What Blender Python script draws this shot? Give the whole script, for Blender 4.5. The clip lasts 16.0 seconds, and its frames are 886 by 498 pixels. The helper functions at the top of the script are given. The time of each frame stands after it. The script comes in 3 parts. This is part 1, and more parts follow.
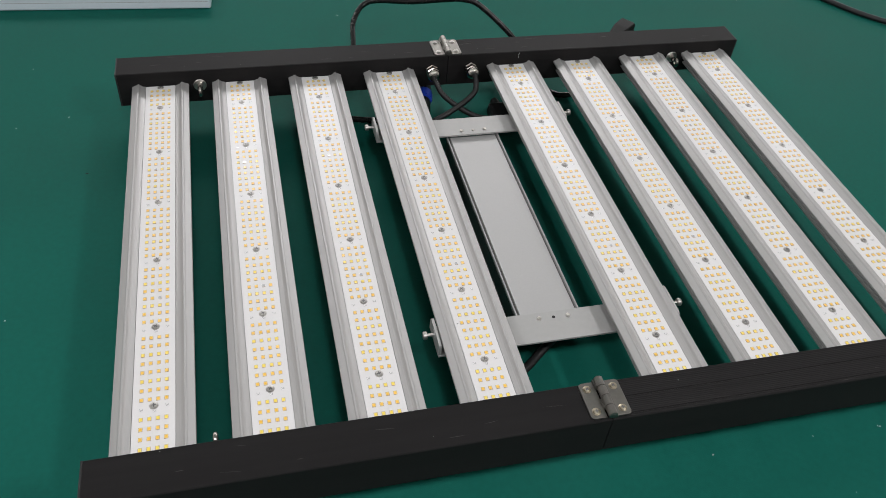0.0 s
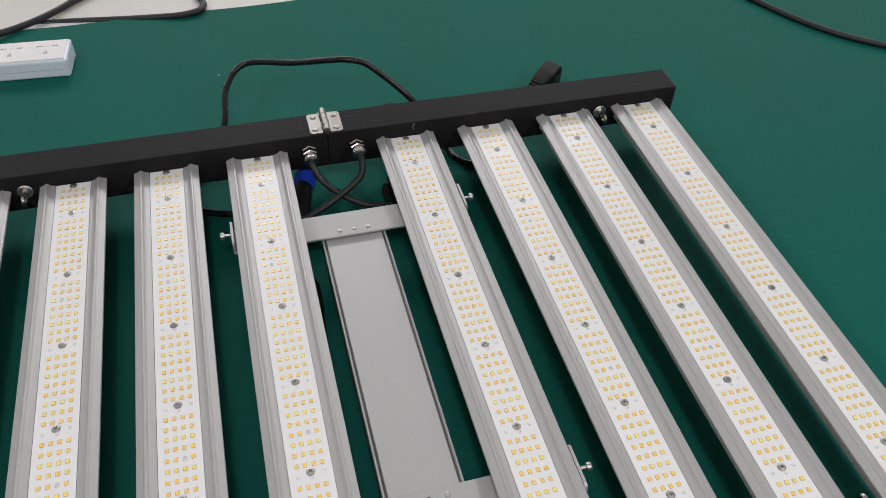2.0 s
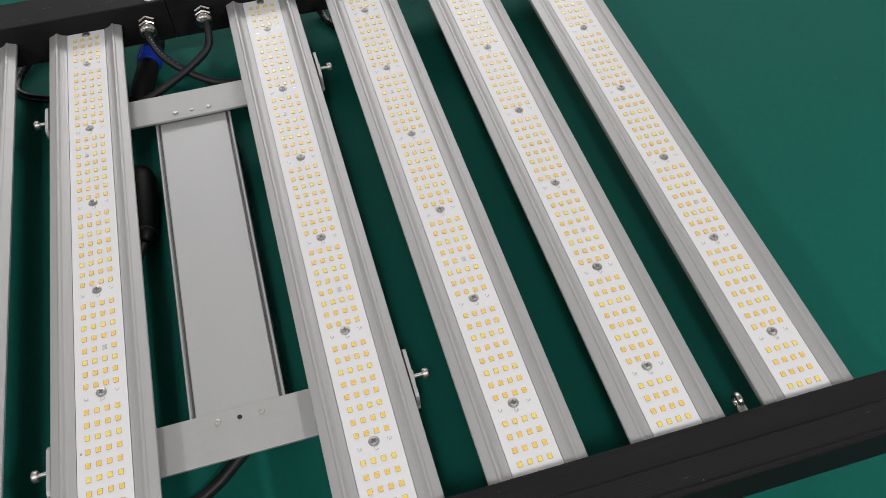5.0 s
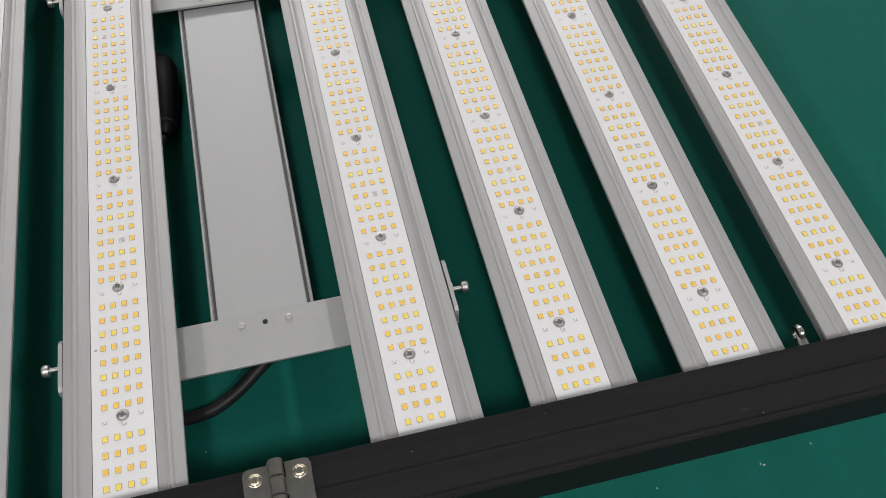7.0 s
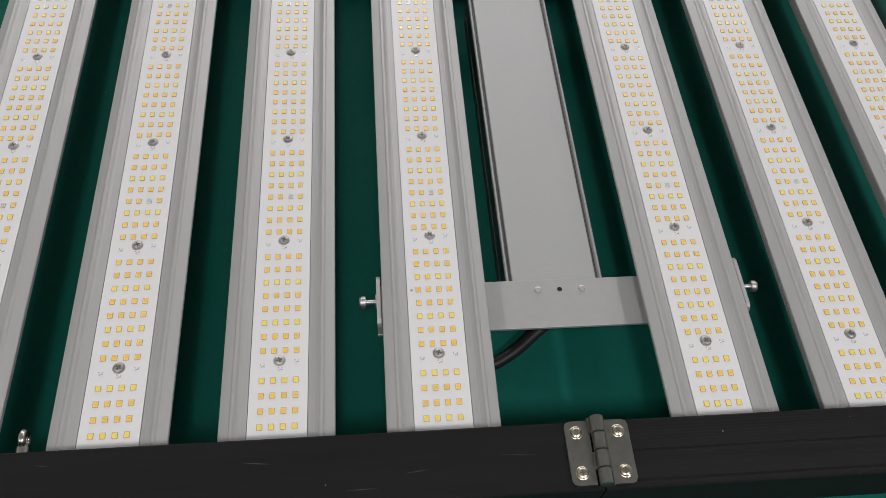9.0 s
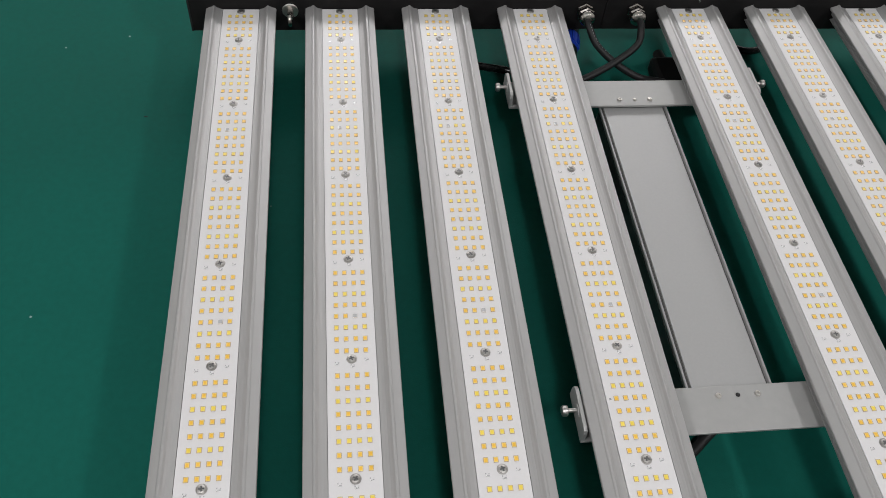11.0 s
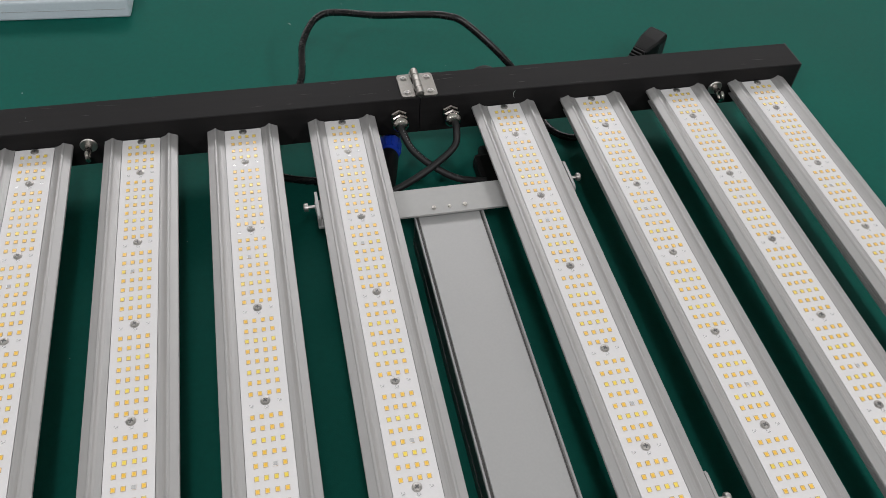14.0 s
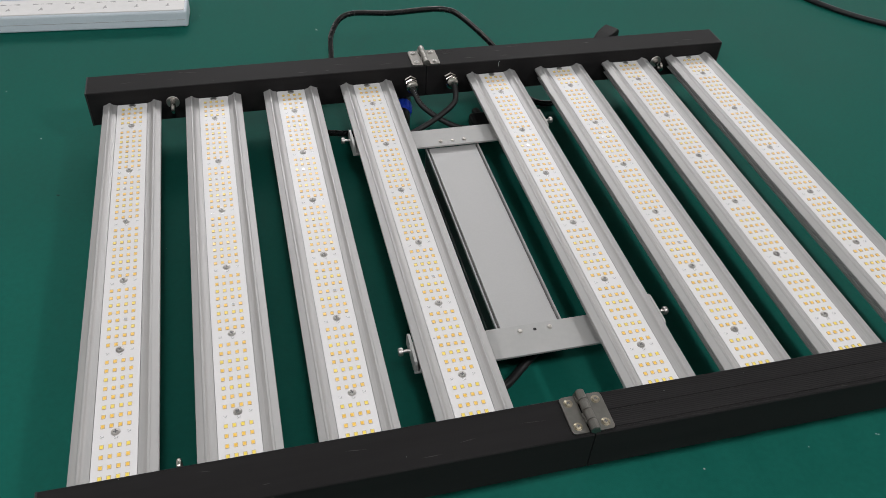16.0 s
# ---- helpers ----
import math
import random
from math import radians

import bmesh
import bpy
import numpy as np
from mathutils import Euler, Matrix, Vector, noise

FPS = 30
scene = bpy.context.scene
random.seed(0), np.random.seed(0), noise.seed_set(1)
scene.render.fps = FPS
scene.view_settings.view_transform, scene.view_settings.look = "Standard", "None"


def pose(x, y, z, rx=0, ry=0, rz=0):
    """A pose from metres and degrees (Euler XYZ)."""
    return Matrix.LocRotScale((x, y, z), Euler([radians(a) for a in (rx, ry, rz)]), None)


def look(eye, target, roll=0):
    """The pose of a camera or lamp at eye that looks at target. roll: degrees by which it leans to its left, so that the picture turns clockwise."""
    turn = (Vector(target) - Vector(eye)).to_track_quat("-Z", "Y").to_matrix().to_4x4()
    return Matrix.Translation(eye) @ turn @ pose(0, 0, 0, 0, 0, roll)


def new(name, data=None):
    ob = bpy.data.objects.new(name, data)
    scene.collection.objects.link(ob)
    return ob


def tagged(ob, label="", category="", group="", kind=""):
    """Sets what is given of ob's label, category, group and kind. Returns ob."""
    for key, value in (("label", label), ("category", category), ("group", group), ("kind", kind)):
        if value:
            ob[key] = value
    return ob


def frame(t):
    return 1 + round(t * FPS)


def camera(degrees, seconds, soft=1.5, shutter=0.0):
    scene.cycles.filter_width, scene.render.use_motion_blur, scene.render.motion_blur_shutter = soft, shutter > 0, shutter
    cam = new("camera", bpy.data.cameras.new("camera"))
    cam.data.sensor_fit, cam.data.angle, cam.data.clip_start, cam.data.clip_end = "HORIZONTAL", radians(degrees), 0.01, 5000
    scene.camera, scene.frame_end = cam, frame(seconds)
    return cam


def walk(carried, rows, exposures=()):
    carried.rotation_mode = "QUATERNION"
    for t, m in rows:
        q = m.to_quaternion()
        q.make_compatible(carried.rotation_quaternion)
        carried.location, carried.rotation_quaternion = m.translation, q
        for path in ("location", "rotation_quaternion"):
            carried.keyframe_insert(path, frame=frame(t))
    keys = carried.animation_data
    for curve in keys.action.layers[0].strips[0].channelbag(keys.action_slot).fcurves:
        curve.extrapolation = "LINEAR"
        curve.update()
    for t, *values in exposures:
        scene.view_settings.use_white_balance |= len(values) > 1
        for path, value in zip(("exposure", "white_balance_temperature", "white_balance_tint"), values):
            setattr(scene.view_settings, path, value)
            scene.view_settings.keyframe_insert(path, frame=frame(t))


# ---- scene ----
cam = camera(56.4, 16.0, soft=0.5)

PATH = [
    (0, (-0.256, -0.623, 0.611), (0.154, 0.764, -0.77), 5.7),
    (0.5, (-0.255, -0.538, 0.615), (0.186, 0.823, -0.783), 5.3),
    (1, (-0.25, -0.485, 0.613), (0.206, 0.863, -0.792), 4.4),
    (1.5, (-0.195, -0.457, 0.608), (0.229, 0.899, -0.799), 3.1),
    (2, (-0.085, -0.445, 0.605), (0.303, 0.91, -0.813), 2.2),
    (2.5, (-0.006, -0.442, 0.598), (0.358, 0.902, -0.837), 1.2),
    (3, (0.02, -0.435, 0.588), (0.363, 0.894, -0.867), 0.1),
    (3.5, (0.032, -0.425, 0.575), (0.355, 0.88, -0.905), -1.0),
    (4, (0.053, -0.424, 0.561), (0.353, 0.848, -0.953), -2.1),
    (4.5, (0.061, -0.423, 0.547), (0.362, 0.799, -1.008), -1.9),
    (4.7, (0.064, -0.421, 0.542), (0.365, 0.775, -1.033), -1.8),
    (6.8, (0.0510, -0.4065, 0.4888), (0.3526, 0.6297, -1.1956), 2.28),
    (7, (0.0360, -0.4046, 0.4900), (0.3162, 0.6344, -1.1966), 2.36),
    (7.5, (-0.0006, -0.4060, 0.4897), (0.2343, 0.6438, -1.1963), 2.85),
    (8, (-0.0335, -0.4098, 0.4949), (0.1571, 0.6499, -1.1913), 3.15),
    (8.5, (-0.0701, -0.4107, 0.4938), (0.1010, 0.6602, -1.1861), 4.24),
    (9, (-0.1188, -0.4138, 0.4936), (0.0335, 0.6639, -1.1839), 5.23),
    (9.2, (-0.1413, -0.4205, 0.4922), (0.0020, 0.6651, -1.1812), 5.43),
    (11.3, (-0.268, -0.392, 0.544), (-0.03, 0.839, -1.014), 6.6),
    (11.5, (-0.25, -0.375, 0.548), (-0.002, 0.869, -0.998), 6.4),
    (12, (-0.211, -0.343, 0.554), (0.049, 0.912, -0.982), 5.7),
    (12.5, (-0.179, -0.319, 0.546), (0.077, 0.934, -0.991), 4.9),
    (13, (-0.149, -0.311, 0.551), (0.119, 0.945, -0.983), 4.6),
    (13.5, (-0.131, -0.323, 0.555), (0.169, 0.945, -0.962), 4.5),
    (14, (-0.146, -0.358, 0.562), (0.202, 0.929, -0.93), 4.7),
    (14.5, (-0.19, -0.413, 0.566), (0.201, 0.893, -0.897), 4.6),
    (15, (-0.235, -0.473, 0.571), (0.191, 0.864, -0.853), 4.6),
    (15.5, (-0.241, -0.524, 0.582), (0.186, 0.857, -0.8), 4.2),
    (16, (-0.226, -0.615, 0.591), (0.178, 0.805, -0.758), 3.8),
]
EXPOSURES = [(0, -0.02), (0.6, -0.03), (1.0, -0.04), (1.5, -0.04), (3, -0.05), (4.7, -0.08), (7, -0.08), (9, -0.24), (11.5, -0.14), (13, -0.10), (14.5, -0.09), (15.5, -0.12), (16, -0.09)]
walk(cam, [(t, look(eye, target, roll)) for t, eye, target, roll in PATH], EXPOSURES)

# ---- light ----
world = bpy.data.worlds.new("world")
scene.world = world
world.use_nodes = True
world.node_tree.nodes["Background"].inputs["Color"].default_value = (0.8, 0.9, 1.0, 1)
world.node_tree.nodes["Background"].inputs["Strength"].default_value = 0.05


def ceiling_lamp(x, y, sx, sy, watts, colour):
    data = bpy.data.lights.new("ceiling_lamp", "AREA")
    data.shape, data.size, data.size_y, data.energy, data.color = "RECTANGLE", sx, sy, watts, colour
    lamp = new("ceiling_lamp", data)
    lamp.matrix_world = pose(x, y, 1.72)
    return lamp


# a row of short lamps over the bench's front edge, and a row of wide panels further down the room
COOL = (1.0, 0.978, 1.0)
for x, watts in ((-0.15, 10.5), (1.15, 20), (-1.45, 21)):
    ceiling_lamp(x, -1.08, 0.16, 0.30, watts, COOL)
for x, watts in ((-0.15, 25), (1.15, 22), (2.45, 18), (-1.45, 16)):
    ceiling_lamp(x, 2.7, 0.60, 1.2, watts, COOL)


# ---- materials ----
def material(name, colour, rough=0.5, metal=0.0, scale=60.0, vary=0.12, bump=0.0, bump_scale=400.0, stretch=(1, 1, 1),
             rough_vary=0.1, per_piece=0.0, specular=0.5, coarse=6.0, coat=0.0, coat_ior=1.5, coat_rough=0.15):
    m = bpy.data.materials.new(name)
    m.use_nodes = True
    nt = m.node_tree
    bsdf = nt.nodes["Principled BSDF"]
    link = nt.links.new
    geo = nt.nodes.new("ShaderNodeTexCoord")
    mapping = nt.nodes.new("ShaderNodeMapping")
    mapping.inputs["Scale"].default_value = stretch
    link(geo.outputs["Object"], mapping.inputs["Vector"])

    def noise_node(s, detail):
        n = nt.nodes.new("ShaderNodeTexNoise")
        n.inputs["Scale"].default_value, n.inputs["Detail"].default_value = s, detail
        link(mapping.outputs["Vector"], n.inputs["Vector"])
        return n.outputs["Fac"]

    def maths(op, a, b):
        n = nt.nodes.new("ShaderNodeMath")
        n.operation = op
        for i, v in enumerate((a, b)):
            if isinstance(v, (int, float)):
                n.inputs[i].default_value = v
            else:
                link(v, n.inputs[i])
        return n.outputs[0]

    fine, wide = noise_node(scale, 4), noise_node(coarse, 3)
    blend = maths("ADD", maths("MULTIPLY", fine, 0.5), maths("MULTIPLY", wide, 0.5))
    value = maths("ADD", maths("MULTIPLY", maths("SUBTRACT", blend, 0.5), 2 * vary * 2), 1.0)
    if per_piece:
        info = nt.nodes.new("ShaderNodeObjectInfo")
        value = maths("MULTIPLY", value, maths("ADD", maths("MULTIPLY", info.outputs["Random"], per_piece), 1 - per_piece / 2))
    tint = nt.nodes.new("ShaderNodeMix")
    tint.data_type, tint.blend_type = "RGBA", "MULTIPLY"
    tint.inputs["Factor"].default_value = 1
    tint.inputs["A"].default_value = (*colour, 1)
    grey = nt.nodes.new("ShaderNodeCombineColor")
    for i in range(3):
        link(value, grey.inputs[i])
    link(grey.outputs[0], tint.inputs["B"])
    link(tint.outputs["Result"], bsdf.inputs["Base Color"])
    link(maths("ADD", maths("MULTIPLY", maths("SUBTRACT", blend, 0.5), 2 * rough_vary), rough), bsdf.inputs["Roughness"])
    bsdf.inputs["Metallic"].default_value = metal
    bsdf.inputs["Specular IOR Level"].default_value = specular
    if coat:
        bsdf.inputs["Coat Weight"].default_value, bsdf.inputs["Coat IOR"].default_value, bsdf.inputs["Coat Roughness"].default_value = coat, coat_ior, coat_rough
    if bump:
        b = nt.nodes.new("ShaderNodeBump")
        b.inputs["Strength"].default_value, b.inputs["Distance"].default_value = bump, 0.001
        link(noise_node(bump_scale, 3), b.inputs["Height"])
        link(b.outputs["Normal"], bsdf.inputs["Normal"])
    return m


M_MAT = material("green_rubber", (0.0066, 0.105, 0.080), 0.60, specular=0.075, scale=180, vary=0.14, bump=0.12, bump_scale=900, coarse=5.0, rough_vary=0.14)
M_WHITE_TOP = material("off_white_laminate", (0.58, 0.56, 0.53), 0.45, scale=80, vary=0.05, bump=0.05)
M_PLASTER = material("white_plaster", (0.80, 0.79, 0.77), 0.8, scale=20, vary=0.06, bump=0.2, bump_scale=120)
M_FLOOR = material("grey_floor", (0.42, 0.42, 0.42), 0.5, scale=30, vary=0.2)
M_ALU = material("brushed_aluminium", (0.465, 0.46, 0.453), 0.45, 0.42, scale=220, vary=0.06, bump=0.06, bump_scale=900, stretch=(1, 0.03, 1), rough_vary=0.1)
M_PLATE = material("sandblasted_aluminium", (0.45, 0.45, 0.445), 0.5, 0.4, scale=500, vary=0.05, bump=0.05, bump_scale=1800)
M_STEEL = material("bracket_steel", (0.43, 0.43, 0.42), 0.56, 0.4, scale=200, vary=0.06, bump=0.03, bump_scale=700)
M_BLACK = material("black_anodised", (0.0160, 0.0154, 0.0155), 0.48, 0.0, scale=160, vary=0.30, bump=0.04, bump_scale=900, stretch=(0.05, 1, 1), specular=0.07)
M_CAP = material("black_end_cap", (0.018, 0.018, 0.0182), 0.6, 0.0, scale=300, vary=0.2, bump=0.08, bump_scale=1200)
M_BOARD = material("white_solder_mask", (0.745, 0.735, 0.733), 0.34, 0.0, scale=500, vary=0.03, bump=0.03, bump_scale=1500)
M_PACKAGE = material("tan_led_package", (0.56, 0.41, 0.25), 0.4, scale=900, vary=0.05)
M_WARM = material("orange_phosphor", (1.0, 0.58, 0.035), 0.34, scale=900, vary=0.04, per_piece=0.08, coat=1.0, coat_ior=1.95, coat_rough=0.34)
M_YELLOW = material("yellow_phosphor", (0.98, 0.75, 0.06), 0.34, scale=900, vary=0.04, per_piece=0.08, coat=1.0, coat_ior=1.95, coat_rough=0.34)
M_WARM_RING = material("pale_orange_phosphor_edge", (0.95, 0.71, 0.23), 0.34, scale=900, vary=0.04, per_piece=0.08, coat=1.0, coat_ior=1.6, coat_rough=0.36)
M_YELLOW_RING = material("pale_yellow_phosphor_edge", (0.95, 0.78, 0.22), 0.34, scale=900, vary=0.04, per_piece=0.08, coat=1.0, coat_ior=1.6, coat_rough=0.36)
M_CLEAR = material("clear_chip_lens", (0.62, 0.62, 0.62), 0.15, 0.2, scale=900, vary=0.1)
M_PAD = material("solder_tin", (0.92, 0.92, 0.92), 0.28, 0.6, scale=800, vary=0.15)
M_PRINT = material("grey_print", (0.36, 0.36, 0.37), 0.6, scale=900, vary=0.1)
M_NICKEL = material("nickel_plate", (0.25, 0.24, 0.222), 0.38, 1.0, scale=300, vary=0.15, rough_vary=0.15, bump=0.04, bump_scale=800)
M_CHROME = material("bright_nickel", (0.56, 0.53, 0.49), 0.22, 1.0, scale=300, vary=0.12, rough_vary=0.1)
# driver sides: aluminium with the shade on them put into the colour
M_CASE = material("shaded_aluminium_side", (0.11, 0.107, 0.104), 0.45, 0.3, scale=300, vary=0.1, bump=0.04, bump_scale=900)
M_SCREW = material("screw_steel", (0.52, 0.50, 0.48), 0.42, 1.0, scale=900, vary=0.2, per_piece=0.3)
M_ZINC = material("pale_zinc", (0.66, 0.63, 0.59), 0.42, 0.9, scale=900, vary=0.2, per_piece=0.2, bump=0.06, bump_scale=1500)
M_BRASSY = material("yellowed_zinc_screw", (0.44, 0.39, 0.30), 0.30, 1.0, scale=900, vary=0.2, per_piece=0.2)
# black for the painted shade of the bracket hole, and for the crumb
M_DARK = material("hole_shade_and_crumb_black", (0.012, 0.012, 0.012), 0.7, scale=300, vary=0.2)
M_RECESS_SHADE = material("screw_recess_shade", (0.20, 0.20, 0.20), 0.4, 0.6, scale=900, vary=0.2)
M_CABLE = material("black_pvc", (0.013, 0.013, 0.0135), 0.48, specular=0.35, scale=250, vary=0.2, bump=0.05, bump_scale=700)
M_CORD = material("glossy_black_pvc", (0.009, 0.009, 0.0095), 0.27, specular=0.4, scale=250, vary=0.2, bump=0.05, bump_scale=700)
M_GREY_CABLE = material("dark_grey_pvc", (0.024, 0.024, 0.026), 0.45, specular=0.35, scale=250, vary=0.2, bump=0.05, bump_scale=700)
M_RUBBER = material("black_plug_rubber", (0.007, 0.007, 0.007), 0.5, specular=0.2, scale=250, vary=0.2, bump=0.08, bump_scale=900)
M_BLUE = material("blue_nylon", (0.010, 0.045, 0.42), 0.4, scale=400, vary=0.08)
M_STRIP = material("white_abs", (0.70, 0.77, 0.83), 0.35, scale=300, vary=0.05, bump=0.03, bump_scale=900, coarse=20)
M_STRIP_TOP = material("aged_white_abs", (0.76, 0.75, 0.74), 0.4, scale=120, vary=0.06, bump=0.03, bump_scale=900, coarse=25)
M_SLOT = material("socket_slot_shade", (0.42, 0.41, 0.41), 0.7, scale=300, vary=0.1)
M_SEAM = material("grey_seam", (0.45, 0.46, 0.48), 0.6, scale=300, vary=0.1)
M_SCUFF = material("rubbed_grey", (0.045, 0.044, 0.043), 0.6, scale=900, vary=0.3)
M_DUST = material("pale_lint", (0.38, 0.44, 0.41), 0.8, scale=900, vary=0.2)


# ---- mesh helpers ----
def mesh_of(name, bm, *materials, smooth=False):
    me = bpy.data.meshes.new(name)
    bmesh.ops.recalc_face_normals(bm, faces=bm.faces)
    for f in bm.faces:
        f.smooth = smooth
    bm.to_mesh(me)
    bm.free()
    if smooth:
        me.set_sharp_from_angle(angle=radians(38))
    for m in materials:
        me.materials.append(m)
    return me


def put(name, me, parent=None, m=None, label=""):
    ob = new(name, me)
    ob.parent = parent
    if m is not None:
        ob.matrix_basis = m
    return tagged(ob, label)


def part(name, bm, mat, parent, label="", smooth=False, m=None):
    return put(name, mesh_of(name, bm, mat, smooth=smooth), parent, m, label)


def box(bm, x0, x1, y0, y1, z0, z1, bevel=0.0, segments=2, mat=0):
    made = bmesh.ops.create_cube(bm, size=1)["verts"]
    bmesh.ops.scale(bm, verts=made, vec=(x1 - x0, y1 - y0, z1 - z0))
    bmesh.ops.translate(bm, verts=made, vec=((x0 + x1) / 2, (y0 + y1) / 2, (z0 + z1) / 2))
    faces = {f for v in made for f in v.link_faces}
    for f in faces:
        f.material_index = mat
    if bevel:
        edges = list({e for f in faces for e in f.edges})
        bmesh.ops.bevel(bm, geom=edges, offset=bevel, segments=segments, affect="EDGES", profile=0.5)
    return made


def boxed(*args, **kw):
    bm = bmesh.new()
    box(bm, *args, **kw)
    return bm


def extrude(bm, outline, axis, a, b):
    """A prism over an outline of (u, v), from a to b along the axis; x: (u, v) = (y, z), y: (x, z), z: (x, y)."""
    place = {"x": lambda u, v, w: (w, u, v), "y": lambda u, v, w: (u, w, v), "z": lambda u, v, w: (u, v, w)}[axis]
    ends = [[bm.verts.new(place(u, v, w)) for u, v in outline] for w in (a, b)]
    n = len(outline)
    for i in range(n):
        bm.faces.new((ends[0][i], ends[0][(i + 1) % n], ends[1][(i + 1) % n], ends[1][i]))
    for ring in ends:
        bm.faces.new(ring)
    return bm


def turned(bm, outline, axis="z", segments=20, centre=(0, 0, 0)):
    """A body of revolution: outline rows of (radius, height)."""
    rings = []
    for r, h in outline:
        ring = []
        for i in range(segments):
            a = 2 * math.pi * i / segments
            p = {"z": (r * math.cos(a), r * math.sin(a), h), "y": (r * math.cos(a), h, r * math.sin(a)), "x": (h, r * math.cos(a), r * math.sin(a))}[axis]
            ring.append(bm.verts.new(Vector(p) + Vector(centre)))
        rings.append(ring)
    for lo, hi in zip(rings, rings[1:]):
        for i in range(segments):
            bm.faces.new((lo[i], lo[(i + 1) % segments], hi[(i + 1) % segments], hi[i]))
    bm.faces.new(rings[0])
    bm.faces.new(rings[-1])
    return bm


def spline(points, steps=10):
    pts = [Vector(p) for p in points]
    pts = [2 * pts[0] - pts[1], *pts, 2 * pts[-1] - pts[-2]]
    out = []
    for a, b, c, d in zip(pts, pts[1:], pts[2:], pts[3:]):
        for i in range(steps):
            t = i / steps
            out.append(0.5 * (2 * b + (c - a) * t + (2 * a - 5 * b + 4 * c - d) * t * t + (3 * b - a - 3 * c + d) * t ** 3))
    return out + [pts[-2]]


def tube(bm, points, radius, steps=10, segments=12, radii=None):
    line = spline(points, steps)
    rings, side = [], None
    for i, p in enumerate(line):
        way = (line[min(i + 1, len(line) - 1)] - line[max(i - 1, 0)]).normalized()
        side = (way.orthogonal() if side is None else side - way * side.dot(way)).normalized()
        up = way.cross(side)
        r = radius if radii is None else radii[min(i // steps, len(radii) - 1)]
        rings.append([bm.verts.new(p + r * (math.cos(2 * math.pi * k / segments) * side + math.sin(2 * math.pi * k / segments) * up)) for k in range(segments)])
    for lo, hi in zip(rings, rings[1:]):
        for k in range(segments):
            bm.faces.new((lo[k], lo[(k + 1) % segments], hi[(k + 1) % segments], hi[k]))
    bm.faces.new(rings[0])
    bm.faces.new(rings[-1])
    return bm


def tubed(*args, **kw):
    return tube(bmesh.new(), *args, **kw)


def screw_head(bm, radius, height, recess=True, segments=16):
    """A domed head, standing on z = 0; painted grey bars shade its cross recess."""
    turned(bm, [(radius, 0), (radius, height * 0.5), (radius * 0.93, height * 0.75), (radius * 0.6, height)], segments=segments)
    if recess:
        arm, w = radius * 0.62, radius * 0.17
        for i, (sx, sy) in enumerate(((arm, w), (w, arm))):
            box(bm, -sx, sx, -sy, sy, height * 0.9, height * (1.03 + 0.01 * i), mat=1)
    return bm


# ---- room ----
def room_slab(name, x0, x1, y0, y1, z0, z1, mat):
    return tagged(put(name, mesh_of(name, boxed(x0, x1, y0, y1, z0, z1), mat)), kind="structure")


FLOOR, CEIL = -0.76, 1.75
room_slab("floor", -3.1, 3.1, -6.1, 4.6, FLOOR - 0.1, FLOOR, M_FLOOR)
room_slab("ceiling", -3.1, 3.1, -6.1, 4.6, CEIL, CEIL + 0.1, M_PLASTER)
room_slab("wall_west", -3.1, -3.0, -6.0, 4.5, FLOOR, CEIL, M_PLASTER)
room_slab("wall_east", 3.0, 3.1, -6.0, 4.5, FLOOR, CEIL, M_PLASTER)
room_slab("wall_south", -3.1, 3.1, -6.1, -6.0, FLOOR, CEIL, M_PLASTER)
room_slab("wall_north", -3.1, 3.1, 4.5, 4.6, FLOOR, CEIL, M_PLASTER)

# ---- workbench, wall side and mat ----
bench = tagged(new("workbench"), "long workbench with an off-white top, half covered by a green mat", "table")
part("bench_top", boxed(-1.6, 1.6, -1.2, 1.10, -0.035, -0.003, bevel=0.003), M_WHITE_TOP, bench)
for x in (-1.5, 1.5):
    for y in (-1.1, 1.0):
        part("leg", boxed(x - 0.025, x + 0.025, y - 0.025, y + 0.025, FLOOR, -0.035), M_CAP, bench)


def mat_edge(x):
    return 0.674 + 0.0035 * math.sin(9.0 * x + 1.0) + 0.002 * math.sin(23.0 * x)


bm = bmesh.new()
COLS, ROWS = 160, 60
grid = []
for i in range(COLS + 1):
    x = -1.6 + 3.2 * i / COLS
    column = []
    for j in range(ROWS + 1):
        y = -1.2 + (mat_edge(x) + 1.2) * j / ROWS
        column.append((bm.verts.new((x, y, 0)), bm.verts.new((x, y, -0.0028))))
    grid.append(column)
for i in range(COLS):
    for j in range(ROWS):
        bm.faces.new([grid[i][j][0], grid[i + 1][j][0], grid[i + 1][j + 1][0], grid[i][j + 1][0]])
        bm.faces.new([grid[i][j][1], grid[i][j + 1][1], grid[i + 1][j + 1][1], grid[i + 1][j][1]])
    for j in (0, ROWS):
        bm.faces.new([grid[i][j][0], grid[i][j][1], grid[i + 1][j][1], grid[i + 1][j][0]])
tagged(put("bench_mat", mesh_of("bench_mat", bm, M_MAT)), "dark green matt rubber mat covering the workbench", "mat")

